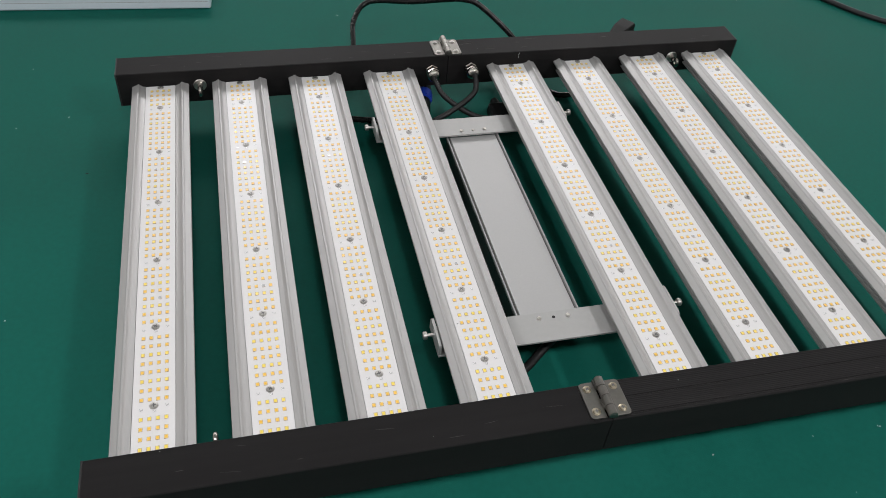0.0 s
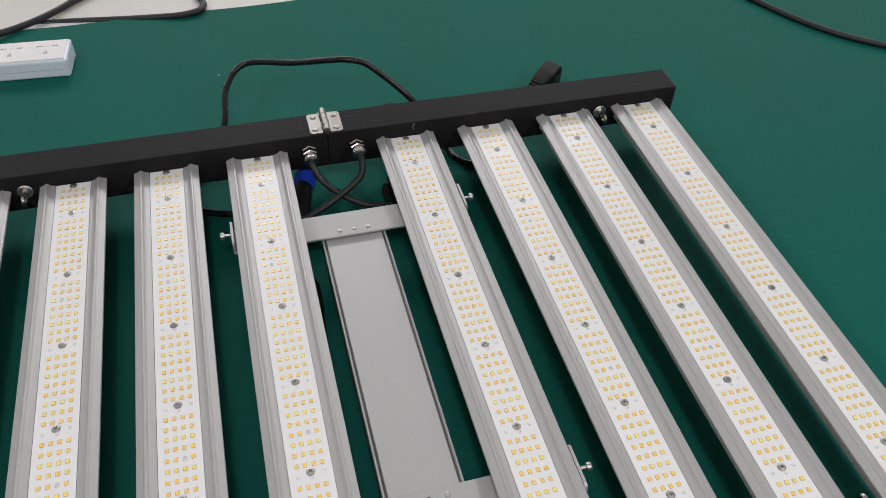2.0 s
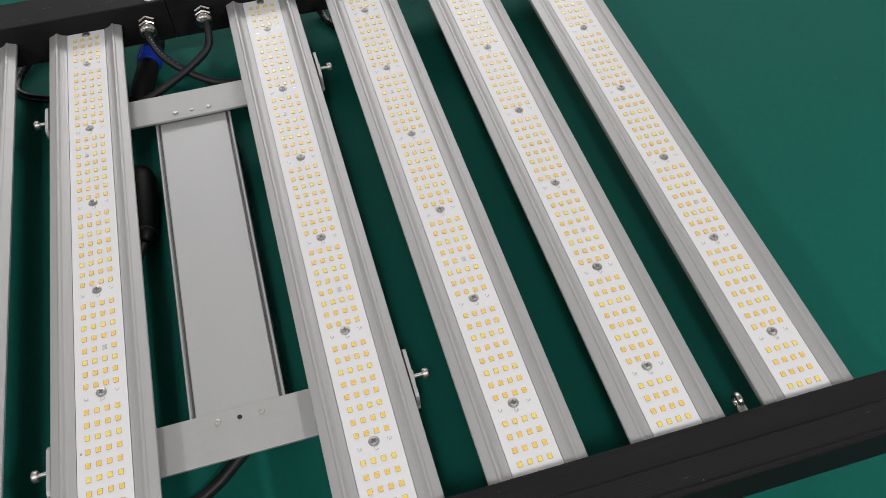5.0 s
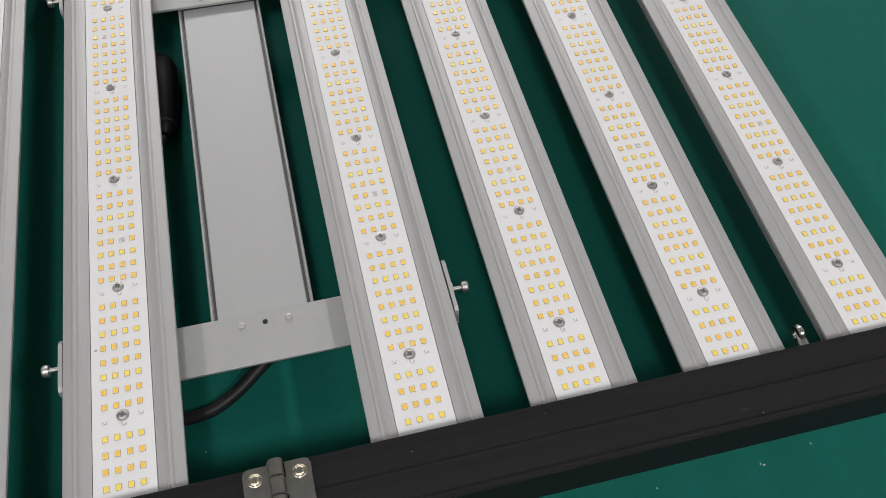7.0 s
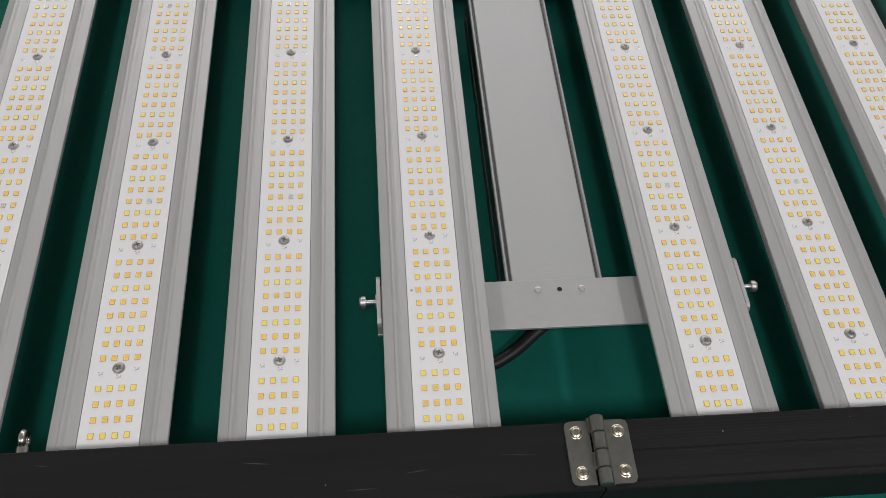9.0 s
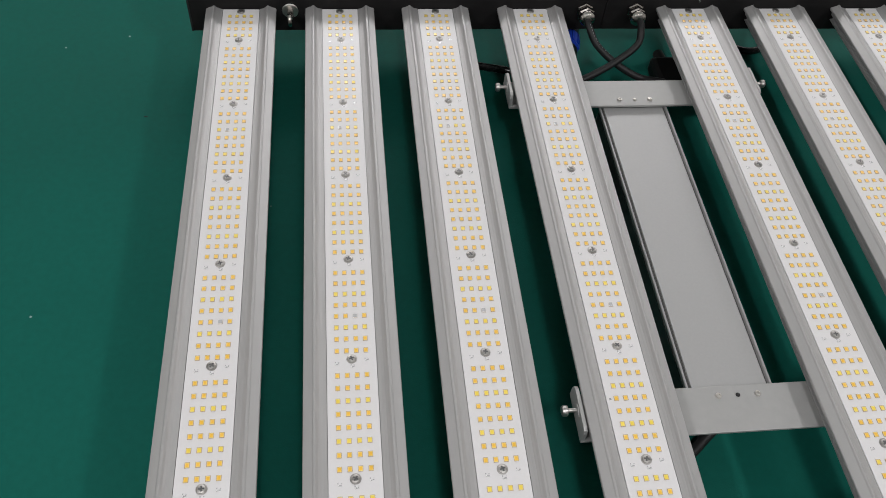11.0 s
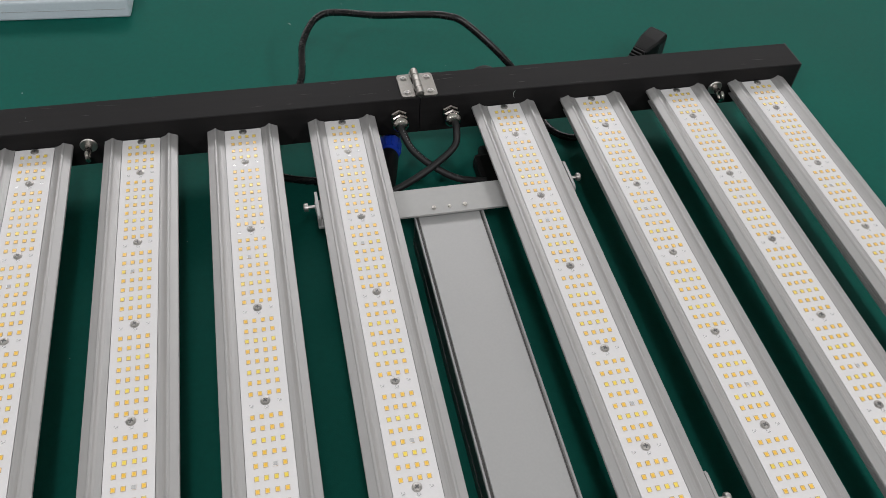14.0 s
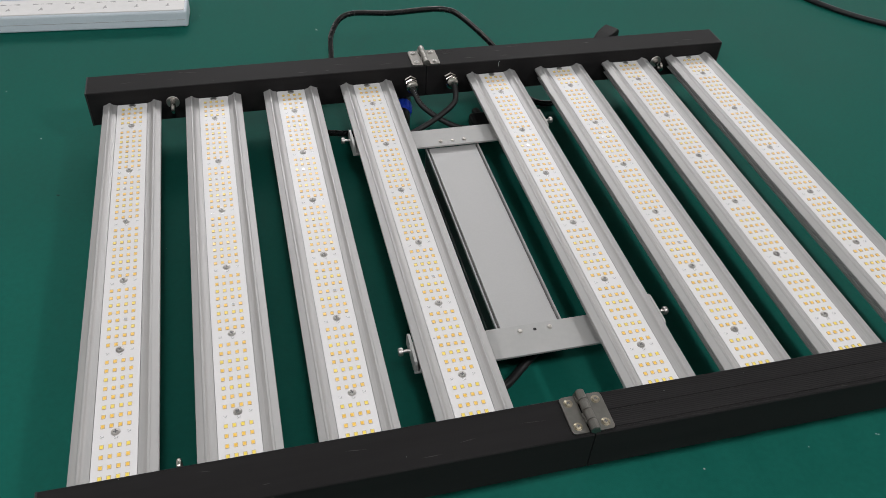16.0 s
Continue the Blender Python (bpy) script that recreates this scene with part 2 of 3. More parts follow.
rng = random.Random(5)
bm = bmesh.new()
SPECKS = [(-0.534, 0.265), (-0.477, 0.282), (-0.503, -0.045), (-0.122, 0.503), (0.273, -0.296), (0.104, -0.297), (0.307, -0.29), (0.271, -0.295), (0.204, -0.295), (-0.531, 0.396), (-0.408, 0.409), (-0.408, 0.409), (-0.124, 0.504), (-0.123, 0.505), (-0.057, 0.539)]
SPECKS += [(rng.uniform(-0.9, 0.9), rng.uniform(-0.5, 0.66)) for _ in range(45)]
SPECKS = [(x, y, 0.0) for x, y in SPECKS]
for _ in range(6):
    SPECKS.append((rng.uniform(-0.39, 0.37), rng.uniform(0.252, 0.281), 0.0776))
    SPECKS.append((rng.uniform(-0.39, 0.37), rng.uniform(-0.291, -0.262), 0.0776))
for n, (x, y, base) in enumerate(SPECKS):
    size = rng.uniform(0.0007, 0.0012) if n < 15 else rng.uniform(0.0003, 0.0007) * (0.55 if base else 1)
    ring = [bm.verts.new((x + size * rng.uniform(0.5, 1.2) * math.cos(a), y + size * rng.uniform(0.5, 1.2) * math.sin(a), base + 0.0002)) for a in (0.2, 1.4, 2.5, 3.7, 5.0)]
    tip = bm.verts.new((x, y, base + 0.0007))
    for a, b in zip(ring, ring[1:] + ring[:1]):
        bm.faces.new((a, b, tip))
    bm.faces.new(ring[::-1])
tagged(put("lint", mesh_of("lint", bm, M_DUST)), "tiny pale specks of lint on mat and rails", "dust", kind="stuff")
bm = boxed(-0.0017, 0.0017, -0.0006, 0.0006, 0.0, 0.0006, bevel=0.0002, segments=1)
crumb = put("crumb", mesh_of("crumb", bm, M_DARK), None, pose(-0.447, 0.168, 0, 0, 0, -8))
tagged(crumb, "dark elongated crumb lying on the green mat", "crumb")

bm = bmesh.new()
for _ in range(34):
    far = rng.random() < 0.6
    x, y = rng.uniform(-0.38, 0.36), rng.uniform(0.253, 0.284) if far else rng.uniform(-0.292, -0.262)
    long, wide = rng.uniform(0.002, 0.011), rng.uniform(0.00012, 0.0003)
    lean = rng.uniform(-0.12, 0.12)
    ends = [(x - long, y - long * lean), (x, y + wide), (x + long, y + long * lean), (x, y - wide)]
    lo, hi = ([bm.verts.new((u, v, z)) for u, v in ends] for z in (0.0774, 0.07756))
    bm.faces.new(hi)
    for i in range(4):
        bm.faces.new((lo[i], lo[(i + 1) % 4], hi[(i + 1) % 4], hi[i]))
tagged(put("scuffs", mesh_of("scuffs", bm, M_SCUFF)), "fine grey scuffs rubbed into the black rails", "scuffs", kind="stuff")

# ---- folding LED lamp ----
TURN = 0.66
lamp = tagged(new("led_grow_light"), "folding LED grow light, eight silver bars between black rails", "grow light")
lamp.matrix_basis = pose(0, 0, 0, 0, 0, TURN)
TOP = 0.060
BARS = [-0.3577, -0.2681, -0.1792, -0.0883, 0.07, 0.1598, 0.2507, 0.3406]
BAR_TURN = (-0.17, 0.08)
S1, STEP = 0.2050, 0.08214
ROW = 0.0091
FAR, NEAR = 0.2500, -0.2580
RAIL_LO, RAIL_HI, RAIL_D = 0.035, 0.0775, 0.037
SPLITS = {FAR: -0.0128, NEAR: -0.0102}
SAG = 0.3


# rails
def rail_outline(inner, outer, ribbed):
    """Box section with small chamfers; a ribbed one has fine ribs and two deeper grooves along its top."""
    a, b = min(inner, outer), max(inner, outer)
    pts = [(a, RAIL_LO + 0.001), (a, RAIL_HI - 0.0008), (a + 0.0008, RAIL_HI)]
    u, k = a + 0.0016, 0
    while ribbed and u < b - 0.0026:
        deep = 0.00045 if k in (1, 10) else 0.00009
        pts += [(u, RAIL_HI), (u + 0.0004, RAIL_HI - deep), (u + 0.0009, RAIL_HI - deep), (u + 0.0013, RAIL_HI)]
        u += 0.00175
        k += 1
    pts += [(b - 0.0008, RAIL_HI), (b, RAIL_HI - 0.0008), (b, RAIL_LO + 0.001), (b - 0.001, RAIL_LO), (a + 0.001, RAIL_LO)]
    return pts


for inner, outer in ((FAR, FAR + RAIL_D), (NEAR, NEAR - RAIL_D)):
    split = SPLITS[inner]
    for x0, x1, cap_x in ((-0.405, split - 0.0004, -0.405), (split + 0.0004, 0.3875, 0.3875)):
        out = -1 if cap_x < 0 else 1
        if out < 0:
            x0 += 0.0018
        else:
            x1 -= 0.0018
        rail = part("side_rail", extrude(bmesh.new(), rail_outline(inner, outer, inner < 0 < out), "x", x0, x1), M_BLACK, lamp, "black aluminium side rail")
        if inner > 0 and out > 0:
            hingepoint = Matrix.Translation((split, 0, RAIL_HI))
            rail.matrix_basis = hingepoint @ Matrix.Rotation(radians(SAG), 4, "Y") @ hingepoint.inverted()
        lo, hi = min(inner, outer), max(inner, outer)
        xa, xb = sorted((cap_x, cap_x - out * 0.0018))
        cap = part("end_cap", boxed(xa, xb, lo, hi, RAIL_LO, RAIL_HI, bevel=0.0005), M_CAP, rail)
        for y in (lo + 0.006, hi - 0.006):
            for z in (RAIL_LO + 0.006, RAIL_HI - 0.006):
                bm = turned(bmesh.new(), [(0.0022, 0), (0.0022, 0.0006), (0.0012, 0.0011)], segments=10)
                part("cap_screw", bm, M_CAP, rail, m=pose(cap_x, y, z, 0, 90 * out, 0))


# hinges, each on top of a joint of two rails
def hinge(y0, flip):
    x = SPLITS[FAR if flip else NEAR]
    h = put("hinge", mesh_of("hinge_pin", turned(bmesh.new(), [(0.0017, -0.0187), (0.0021, -0.0184), (0.0021, 0.0184), (0.0017, 0.0187)], axis="y"), M_NICKEL, smooth=True), lamp,
            pose(x, y0, RAIL_HI + 0.0042), "nickel-plated butt hinge")
    for s in (-1, 1):
        bm = bmesh.new()
        r = 0.003
        outline = [(s * 0.0042, -0.0172), (s * 0.0042, 0.0172), (s * (0.0172 - r), 0.0172), (s * (0.0172 - r * 0.3), 0.0172 - r * 0.3), (s * 0.0172, 0.0172 - r),
                   (s * 0.0172, -0.0172 + r), (s * (0.0172 - r * 0.3), -0.0172 + r * 0.3), (s * (0.0172 - r), -0.0172)]
        extrude(bm, outline, "z", -0.0042, -0.0027)
        leaf = part("leaf", bm, M_NICKEL, h)
        for v in (-0.0108, 0.0108):
            bm = bmesh.new()
            turned(bm, [(0.0036, 0), (0.0036, 0.0003), (0.0031, 0.0005), (0.0028, 0.0002), (0.0027, 0.0009), (0.0018, 0.0013)], segments=18)
            # two crossed grey bars paint the shade of the screw's driver recess
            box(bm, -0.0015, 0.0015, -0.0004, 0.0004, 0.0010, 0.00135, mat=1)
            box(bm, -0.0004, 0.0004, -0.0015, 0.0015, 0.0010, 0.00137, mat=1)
            put("hinge_screw", mesh_of("hinge_screw", bm, M_BRASSY if not flip else M_SCREW, M_RECESS_SHADE), h, pose(s * 0.0112, v, -0.0027, 0, 0, 20 + 1700 * v))
    cuts = (-0.0185, -0.0096, -0.0002, 0.0093, 0.0185)
    for i, (a, b) in enumerate(zip(cuts, cuts[1:])):
        bm = turned(bmesh.new(), [(0.0021, a + 0.0002), (0.0034, a + 0.0002), (0.0038, a + 0.0006), (0.0038, b - 0.0006), (0.0034, b - 0.0002), (0.0021, b - 0.0002)], axis="y", segments=20)
        s = -1 if i % 2 else 1
        box(bm, min(0, s * 0.0046), max(0, s * 0.0046), a + 0.0003, b - 0.0003, -0.0040, -0.0012)
        part("knuckle", bm, M_NICKEL, h)


hinge(FAR + RAIL_D / 2 - 0.001, True)
hinge(NEAR - RAIL_D / 2 + 0.0010, False)

# LED bars
HALF = [(0.0236, -0.0142), (0.0262, -0.0140), (0.0262, -0.0128), (0.0236, -0.0126), (0.0236, -0.0078), (0.0275, -0.0076), (0.0275, -0.0066), (0.0236, -0.0062), (0.0236, -0.0020), (0.0315, -0.0018),
        (0.0315, 0.0001), (0.0311, 0.0006), (0.0258, 0.0028), (0.0251, 0.0035), (0.0245, 0.0037), (0.0236, 0.0037), (0.0230, 0.0032), (0.0221, 0.0021), (0.0206, 0.0010), (0.0188, 0.0003),
        (0.0166, -0.0002), (0.0166, -0.0016)]
profile = [(u, TOP + v) for u, v in HALF] + [(-u, TOP + v) for u, v in reversed(HALF)]
bar_mesh = mesh_of("led_bar", extrude(bmesh.new(), profile, "y", NEAR + 0.0003, FAR - 0.0003), M_ALU)
board_mesh = mesh_of("led_board", boxed(-0.0162, 0.0162, NEAR + 0.0010, FAR - 0.0010, TOP - 0.0015, TOP, bevel=0.0001, segments=1), M_BOARD)
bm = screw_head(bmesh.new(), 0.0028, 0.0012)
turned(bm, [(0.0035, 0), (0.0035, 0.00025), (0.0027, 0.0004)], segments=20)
screw_mesh = mesh_of("board_screw", bm, M_SCREW, M_RECESS_SHADE, smooth=False)


def led_into(bm, x, y, z, kind):
    """A package with a raised rim round its phosphor window."""
    w, l, h = 0.00150, 0.00176, 0.00055
    lo = [bm.verts.new((x + a * w, y + b * l, z)) for a, b in ((-1, -1), (1, -1), (1, 1), (-1, 1))]
    hi = [bm.verts.new((x + a * w, y + b * l, z + h)) for a, b in ((-1, -1), (1, -1), (1, 1), (-1, 1))]
    win = [bm.verts.new((x + a * w * 0.82, y + b * l * 0.84, z + h - 0.00010)) for a, b in ((-1, -1), (1, -1), (1, 1), (-1, 1))]
    die = [bm.verts.new((x + a * w * 0.60, y + b * l * 0.62, z + h - 0.00010)) for a, b in ((-1, -1), (1, -1), (1, 1), (-1, 1))]
    for i in range(4):
        k = (i + 1) % 4
        bm.faces.new((lo[i], lo[k], hi[k], hi[i]))
        bm.faces.new((hi[i], hi[k], win[k], win[i])).material_index = 6 if kind == 3 else 0
        bm.faces.new((win[i], win[k], die[k], die[i])).material_index = (0, 4, 5, 3)[kind]
    bm.faces.new(die).material_index = kind


LED_MATERIALS = (M_PACKAGE, M_WARM, M_YELLOW, M_CLEAR, M_WARM_RING, M_YELLOW_RING, M_PAD)
led_meshes = {}
for kind in (1, 2, 3):
    bm = bmesh.new()
    led_into(bm, 0, 0, 0, kind)
    led_meshes[kind] = mesh_of("led", bm, *LED_MATERIALS)

# rows from the far end: four, five times eight, four
LED_ROWS = [(S1 + 0.0061 + k * ROW, (2, 1, 1, 2)[k]) for k in (3, 2, 1, 0)]
for i in range(5):
    for k in range(8):
        LED_ROWS.append((S1 - i * STEP - 0.0122 - k * ROW, (1, 1, 2, 1, 1, 2, 1, 1)[k]))
LED_ROWS += [(S1 - 5 * STEP - 0.0122 - k * ROW, (2, 1, 1, 2)[k]) for k in range(4)]
LED_COLS = (-0.0095, -0.0032, 0.0032, 0.0095)


def chip(row, col):
    return 3 if (row, col) in ((14, 1), (32, 2)) else LED_ROWS[row][1]


def joined_leds(rows):
    bm = bmesh.new()
    for r in rows:
        for c, x in enumerate(LED_COLS):
            led_into(bm, x, LED_ROWS[r][0], TOP, chip(r, c))
    return mesh_of("led_field", bm, *LED_MATERIALS)


rows_all, rows_far = joined_leds(range(48)), joined_leds(range(36))
bm = bmesh.new()
for s in (-1, 1):
    box(bm, s * 0.00075 - 0.00045, s * 0.00075 + 0.00045, -0.0005, 0.0005, TOP, TOP + 0.0004)
box(bm, -0.0003, 0.0003, -0.0003, 0.0003, TOP, TOP + 0.0003)
box(bm, -0.0014, -0.0008, 0.0010, 0.0018, TOP, TOP + 0.00006, mat=1)
box(bm, 0.0006, 0.0014, 0.0012, 0.0015, TOP, TOP + 0.00006, mat=1)
pad_mesh = mesh_of("solder_pad", bm, M_PAD, M_PRINT)
PADS = ((-0.0095, -0.0036), (0.0098, -0.0014), (0.0006, -0.0058))

for n, x in enumerate(BARS):
    bar = put("led_bar", bar_mesh, lamp, pose(x, 0, 0, 0, 0, BAR_TURN[n > 3]), "silver aluminium heat-sink bar with a white LED board")
    put("led_board", board_mesh, bar, None, "white circuit board" if n == 0 else "")
    for i in range(6):
        put("board_screw", screw_mesh, bar, pose(0, S1 - i * STEP, TOP, 0, 0, 37 * i + 53 * n))
        for dx, dy in PADS:
            put("solder_pad", pad_mesh, bar, pose(dx, S1 - i * STEP + dy, 0))
    put("board_screw", screw_mesh, bar, pose(0, FAR - 0.0045, TOP, 0, 0, 20 * n))
    put("board_screw", screw_mesh, bar, pose(0, NEAR + 0.0028, TOP, 0, 0, 11 * n))
    if n == 3:
        part("ink_mark", boxed(-0.0142, -0.0128, -0.1640, -0.1626, TOP, TOP + 0.0001), M_PRINT, bar)
    single = 1 <= n <= 6
    tagged(put("led_field", rows_far if single else rows_all, bar), "field of yellow and orange LED chips", kind="stuff")
    if single:
        for r in range(36, 48):
            for c, u in enumerate(LED_COLS):
                put("led", led_meshes[chip(r, c)], bar, pose(u, LED_ROWS[r][0], TOP))

# driver under the middle, with its two cross brackets
DX0, DX1 = -0.0405, 0.0222
bm = bmesh.new()
side = [(DX1 - 0.0010, 0.0), (DX1 - 0.0010, 0.012), (DX1 - 0.0028, 0.0125), (DX1 - 0.0028, 0.0155), (DX1 - 0.0010, 0.016), (DX1 - 0.0010, 0.0330), (DX1 - 0.0022, 0.0335), (DX1 - 0.0022, 0.0378)]
mid = (DX0 + DX1) / 2
outline = [(u, v + 0.0005) for u, v in side] + [(2 * mid - u, v + 0.0005) for u, v in reversed(side)]
extrude(bm, outline, "y", -0.1500, 0.1330)
driver = part("driver_case", bm, M_CASE, lamp, "grey aluminium driver case")
part("driver_cover", boxed(DX0 + 0.0040, DX1 - 0.0040, -0.1495, 0.1325, 0.0380, 0.0404, bevel=0.0006), M_PLATE, driver)
for s in (-1, 1):
    ex = mid + s * (DX1 - mid)
    rim = [(ex - s * 0.0022, 0.0372), (ex, 0.0372), (ex, 0.0402), (ex - s * 0.0006, 0.0408), (ex - s * 0.0013, 0.0408), (ex - s * 0.0018, 0.0402), (ex - s * 0.0022, 0.0384)]
    part("cover_rim", extrude(bmesh.new(), rim, "y", -0.1500, 0.1330), M_PLATE, driver)
for y0, y1 in ((-0.1525, -0.1500), (0.1330, 0.1355)):
    part("driver_end", boxed(DX0 + 0.001, DX1 - 0.001, y0, y1, 0.001, 0.0385, bevel=0.001), M_PLATE, driver)


def bracket(y0, y1, hole_y, e0, e1):
    """Flat strip under the middle two bars, with ears turned up outside them."""
    xl, xr, t = BARS[3] - 0.0328, BARS[4] + 0.0328, 0.0024
    zb = TOP - 0.0142
    b = part("cross_bracket", boxed(xl - t, xr + t, y0, y1, zb - t, zb - 0.0001, bevel=0.0004), M_STEEL, lamp, "grey steel cross bracket")
    for x, s, north in ((xl, -1, e1), (xr, 1, e1 + 0.004)):
        e = 0.004
        lo, hi = zb - t, TOP - 0.0015
        pts = [(e0, lo), (north, lo), (north, hi - 1.5 * e), (north - e * 0.3, hi - e * 0.5), (north - e, hi), (e0 + e, hi), (e0 + e * 0.3, hi - e * 0.3), (e0, hi - e)]
        part("ear", extrude(bmesh.new(), pts, "x", x, x + s * t), M_STEEL, b)
        ym, z = (e0 + e1) / 2 + 0.001, TOP - 0.0075
        bm = bmesh.new()
        turned(bm, [(0.0015, -0.001), (0.0015, 0.0066), (0.0034, 0.0066), (0.0038, 0.0074), (0.0038, 0.0094), (0.0030, 0.0104), (0.0012, 0.0106)], segments=14)
        part("ear_bolt", bm, M_SCREW, b, m=pose(x + s * t, ym, z, 0, 90 * s, 0), smooth=True)
        bm = turned(bmesh.new(), [(0.0045, 0), (0.0045, 0.0007), (0.0020, 0.0007)], segments=16)
        part("washer", bm, M_STEEL, b, m=pose(x + s * t, ym, z, 0, 90 * s, 0))
    for dx in (-0.0140, 0.0140):
        bm = turned(bmesh.new(), [(0.0021, 0), (0.0021, 0.0009), (0.0019, 0.0013), (0.0014, 0.0015), (0.0008, 0.0015), (0.0007, 0.0011)], segments=14)
        put("bracket_screw", mesh_of("bracket_screw", bm, M_ZINC, smooth=True), b, pose(mid + 0.001 + dx, hole_y, zb, 0, 0, 30))
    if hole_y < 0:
        # no real hole: a flat black disc paints the shade inside one
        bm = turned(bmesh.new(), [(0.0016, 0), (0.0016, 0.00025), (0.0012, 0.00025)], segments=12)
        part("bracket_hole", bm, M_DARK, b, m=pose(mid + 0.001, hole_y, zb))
    else:
        bm = screw_head(bmesh.new(), 0.0016, 0.0012, recess=False, segments=12)
        part("bracket_screw", bm, M_ZINC, b, smooth=True, m=pose(mid + 0.001, hole_y, zb))


bracket(-0.1850, -0.1510, -0.1585, -0.1845, -0.1495)
bracket(0.1290, 0.1617, 0.1360, 0.1300, 0.1625)


# cable glands on the far rail's inner face
def gland(x):
    z = TOP - 0.001
    bm = bmesh.new()
    turned(bm, [(0.0072, 0), (0.0083, 0.0007), (0.0083, 0.0030), (0.0072, 0.0038), (0.0058, 0.0040), (0.0058, 0.0056)], axis="y", segments=6)
    g = put("cable_gland", mesh_of("cable_gland", bm, M_CHROME), lamp, pose(x, FAR, z, 0, 30, 180), "shiny nickel cable gland")
    part("lock_nut", turned(bmesh.new(), [(0.0068, 0.0056), (0.0082, 0.0066), (0.0082, 0.0094), (0.0068, 0.0106)], axis="y", segments=6), M_CHROME, g)
    part("gland_collar", turned(bmesh.new(), [(0.0060, 0.0108), (0.0060, 0.0122), (0.0076, 0.0123), (0.0079, 0.0140), (0.0076, 0.0160), (0.0062, 0.0178), (0.0045, 0.0186)], axis="y", segments=20), M_CHROME, g, smooth=True)


gland(-0.0335)
gland(0.0165)


# eye bolts in the rails
def eye_bolt(x, y, s, drop=0.0):
    z = TOP - 0.002 - drop
    bm = turned(bmesh.new(), [(0.0074, 0), (0.0076, 0.0006), (0.0070, 0.0014), (0.0062, 0.0011), (0.0038, 0.0010)], axis="y", segments=28)
    e = put("eye_bolt", mesh_of("eye_bolt", bm, M_SCREW, smooth=True), lamp, pose(x, y, z, 0, 0, 180 if s > 0 else 0), "steel eye bolt")
    part("shank", turned(bmesh.new(), [(0.0032, 0), (0.0032, 0.0095), (0.0026, 0.0115)], axis="y", segments=14), M_CHROME, e)
    bm = bmesh.new()
    n, k, big, small = 20, 10, 0.0042, 0.0019
    rings = []
    for i in range(n):
        a = 2 * math.pi * i / n
        c = Vector((0, 0.0140 + big * math.cos(a), big * math.sin(a)))
        out = Vector((0, math.cos(a), math.sin(a)))
        rings.append([bm.verts.new(c + small * (math.cos(2 * math.pi * j / k) * out + math.sin(2 * math.pi * j / k) * Vector((1, 0, 0)))) for j in range(k)])
    for i in range(n):
        for j in range(k):
            bm.faces.new((rings[i][j], rings[(i + 1) % n][j], rings[(i + 1) % n][(j + 1) % k], rings[i][(j + 1) % k]))
    part("eye", bm, M_CHROME, e, smooth=True)


for x in ((BARS[0] + BARS[1]) / 2, (BARS[6] + BARS[7]) / 2):
    eye_bolt(x, FAR, 1, 0.0025 if x > 0 else 0.0)
    eye_bolt(x, NEAR, -1)

# cables of the lamp
print_cable = part("bar_cable", tubed([(-0.0345, 0.236, 0.059), (-0.033, 0.226, 0.056), (-0.026, 0.214, 0.045), (-0.008, 0.200, 0.034), (0.014, 0.189, 0.026), (0.040, 0.186, 0.022)], 0.0034), M_CABLE, lamp, smooth=True)
part("bar_cable", tubed([(0.0172, 0.236, 0.059), (0.0180, 0.226, 0.056), (0.0140, 0.213, 0.046), (-0.006, 0.200, 0.038), (-0.030, 0.188, 0.032), (-0.055, 0.180, 0.026), (-0.085, 0.178, 0.018)], 0.0034), M_CABLE, lamp, smooth=True)

# worn print along one of the two cables
line = spline([(-0.0345, 0.236, 0.059), (-0.033, 0.226, 0.056), (-0.026, 0.214, 0.045), (-0.008, 0.200, 0.034)], 12)
for i in range(11, 33, 2):
    way = (line[i + 1] - line[i]).normalized()
    off = way.cross(Vector((0, 0, 1)).cross(way)).normalized() * 0.00336
    turn = way.to_track_quat("Y", "Z").to_matrix().to_4x4()
    part("print_mark", boxed(-0.0003, 0.0003, -0.0005, 0.0005, -0.0001, 0.00012), M_PRINT, print_cable, m=Matrix.Translation(line[i] + off) @ turn)

# connectors under the bars
con = put("cable_connector", mesh_of("connector_body", turned(bmesh.new(), [(0.006, 0), (0.0095, 0.003), (0.0100, 0.030), (0.0100, 0.052), (0.0085, 0.055)], axis="y"), M_RUBBER, smooth=True), lamp,
          pose(-0.0575, 0.187, 0.019, 0, 0, -14), "black round connector with a blue ring")
bm = bmesh.new()
turned(bm, [(0.0085, 0.055), (0.0108, 0.056), (0.0112, 0.072), (0.0098, 0.074)], axis="y", segments=24)
for i in range(10):
    a = 2 * math.pi * i / 10
    made = box(bm, 0.0102, 0.0118, 0.0575, 0.0715, -0.0011, 0.0011)
    bmesh.ops.rotate(bm, verts=made, cent=(0, 0, 0), matrix=Matrix.Rotation(a, 3, "Y"))
part("locking_ring", bm, M_BLUE, con, "bright blue locking ring")
part("connector_tail", turned(bmesh.new(), [(0.0098, 0.074), (0.0098, 0.086), (0.0055, 0.092), (0.0055, 0.104)], axis="y"), M_RUBBER, con, smooth=True)
box_ = part("junction_plug", boxed(0.038, 0.066, 0.186, 0.230, 0.0005, 0.019, bevel=0.005), M_RUBBER, lamp, "black moulded junction plug")
part("strain_relief", turned(bmesh.new(), [(0.0065, 0), (0.005, 0.014), (0.0042, 0.014)], axis="y"), M_RUBBER, box_, m=pose(0.052, 0.2295, 0.010))

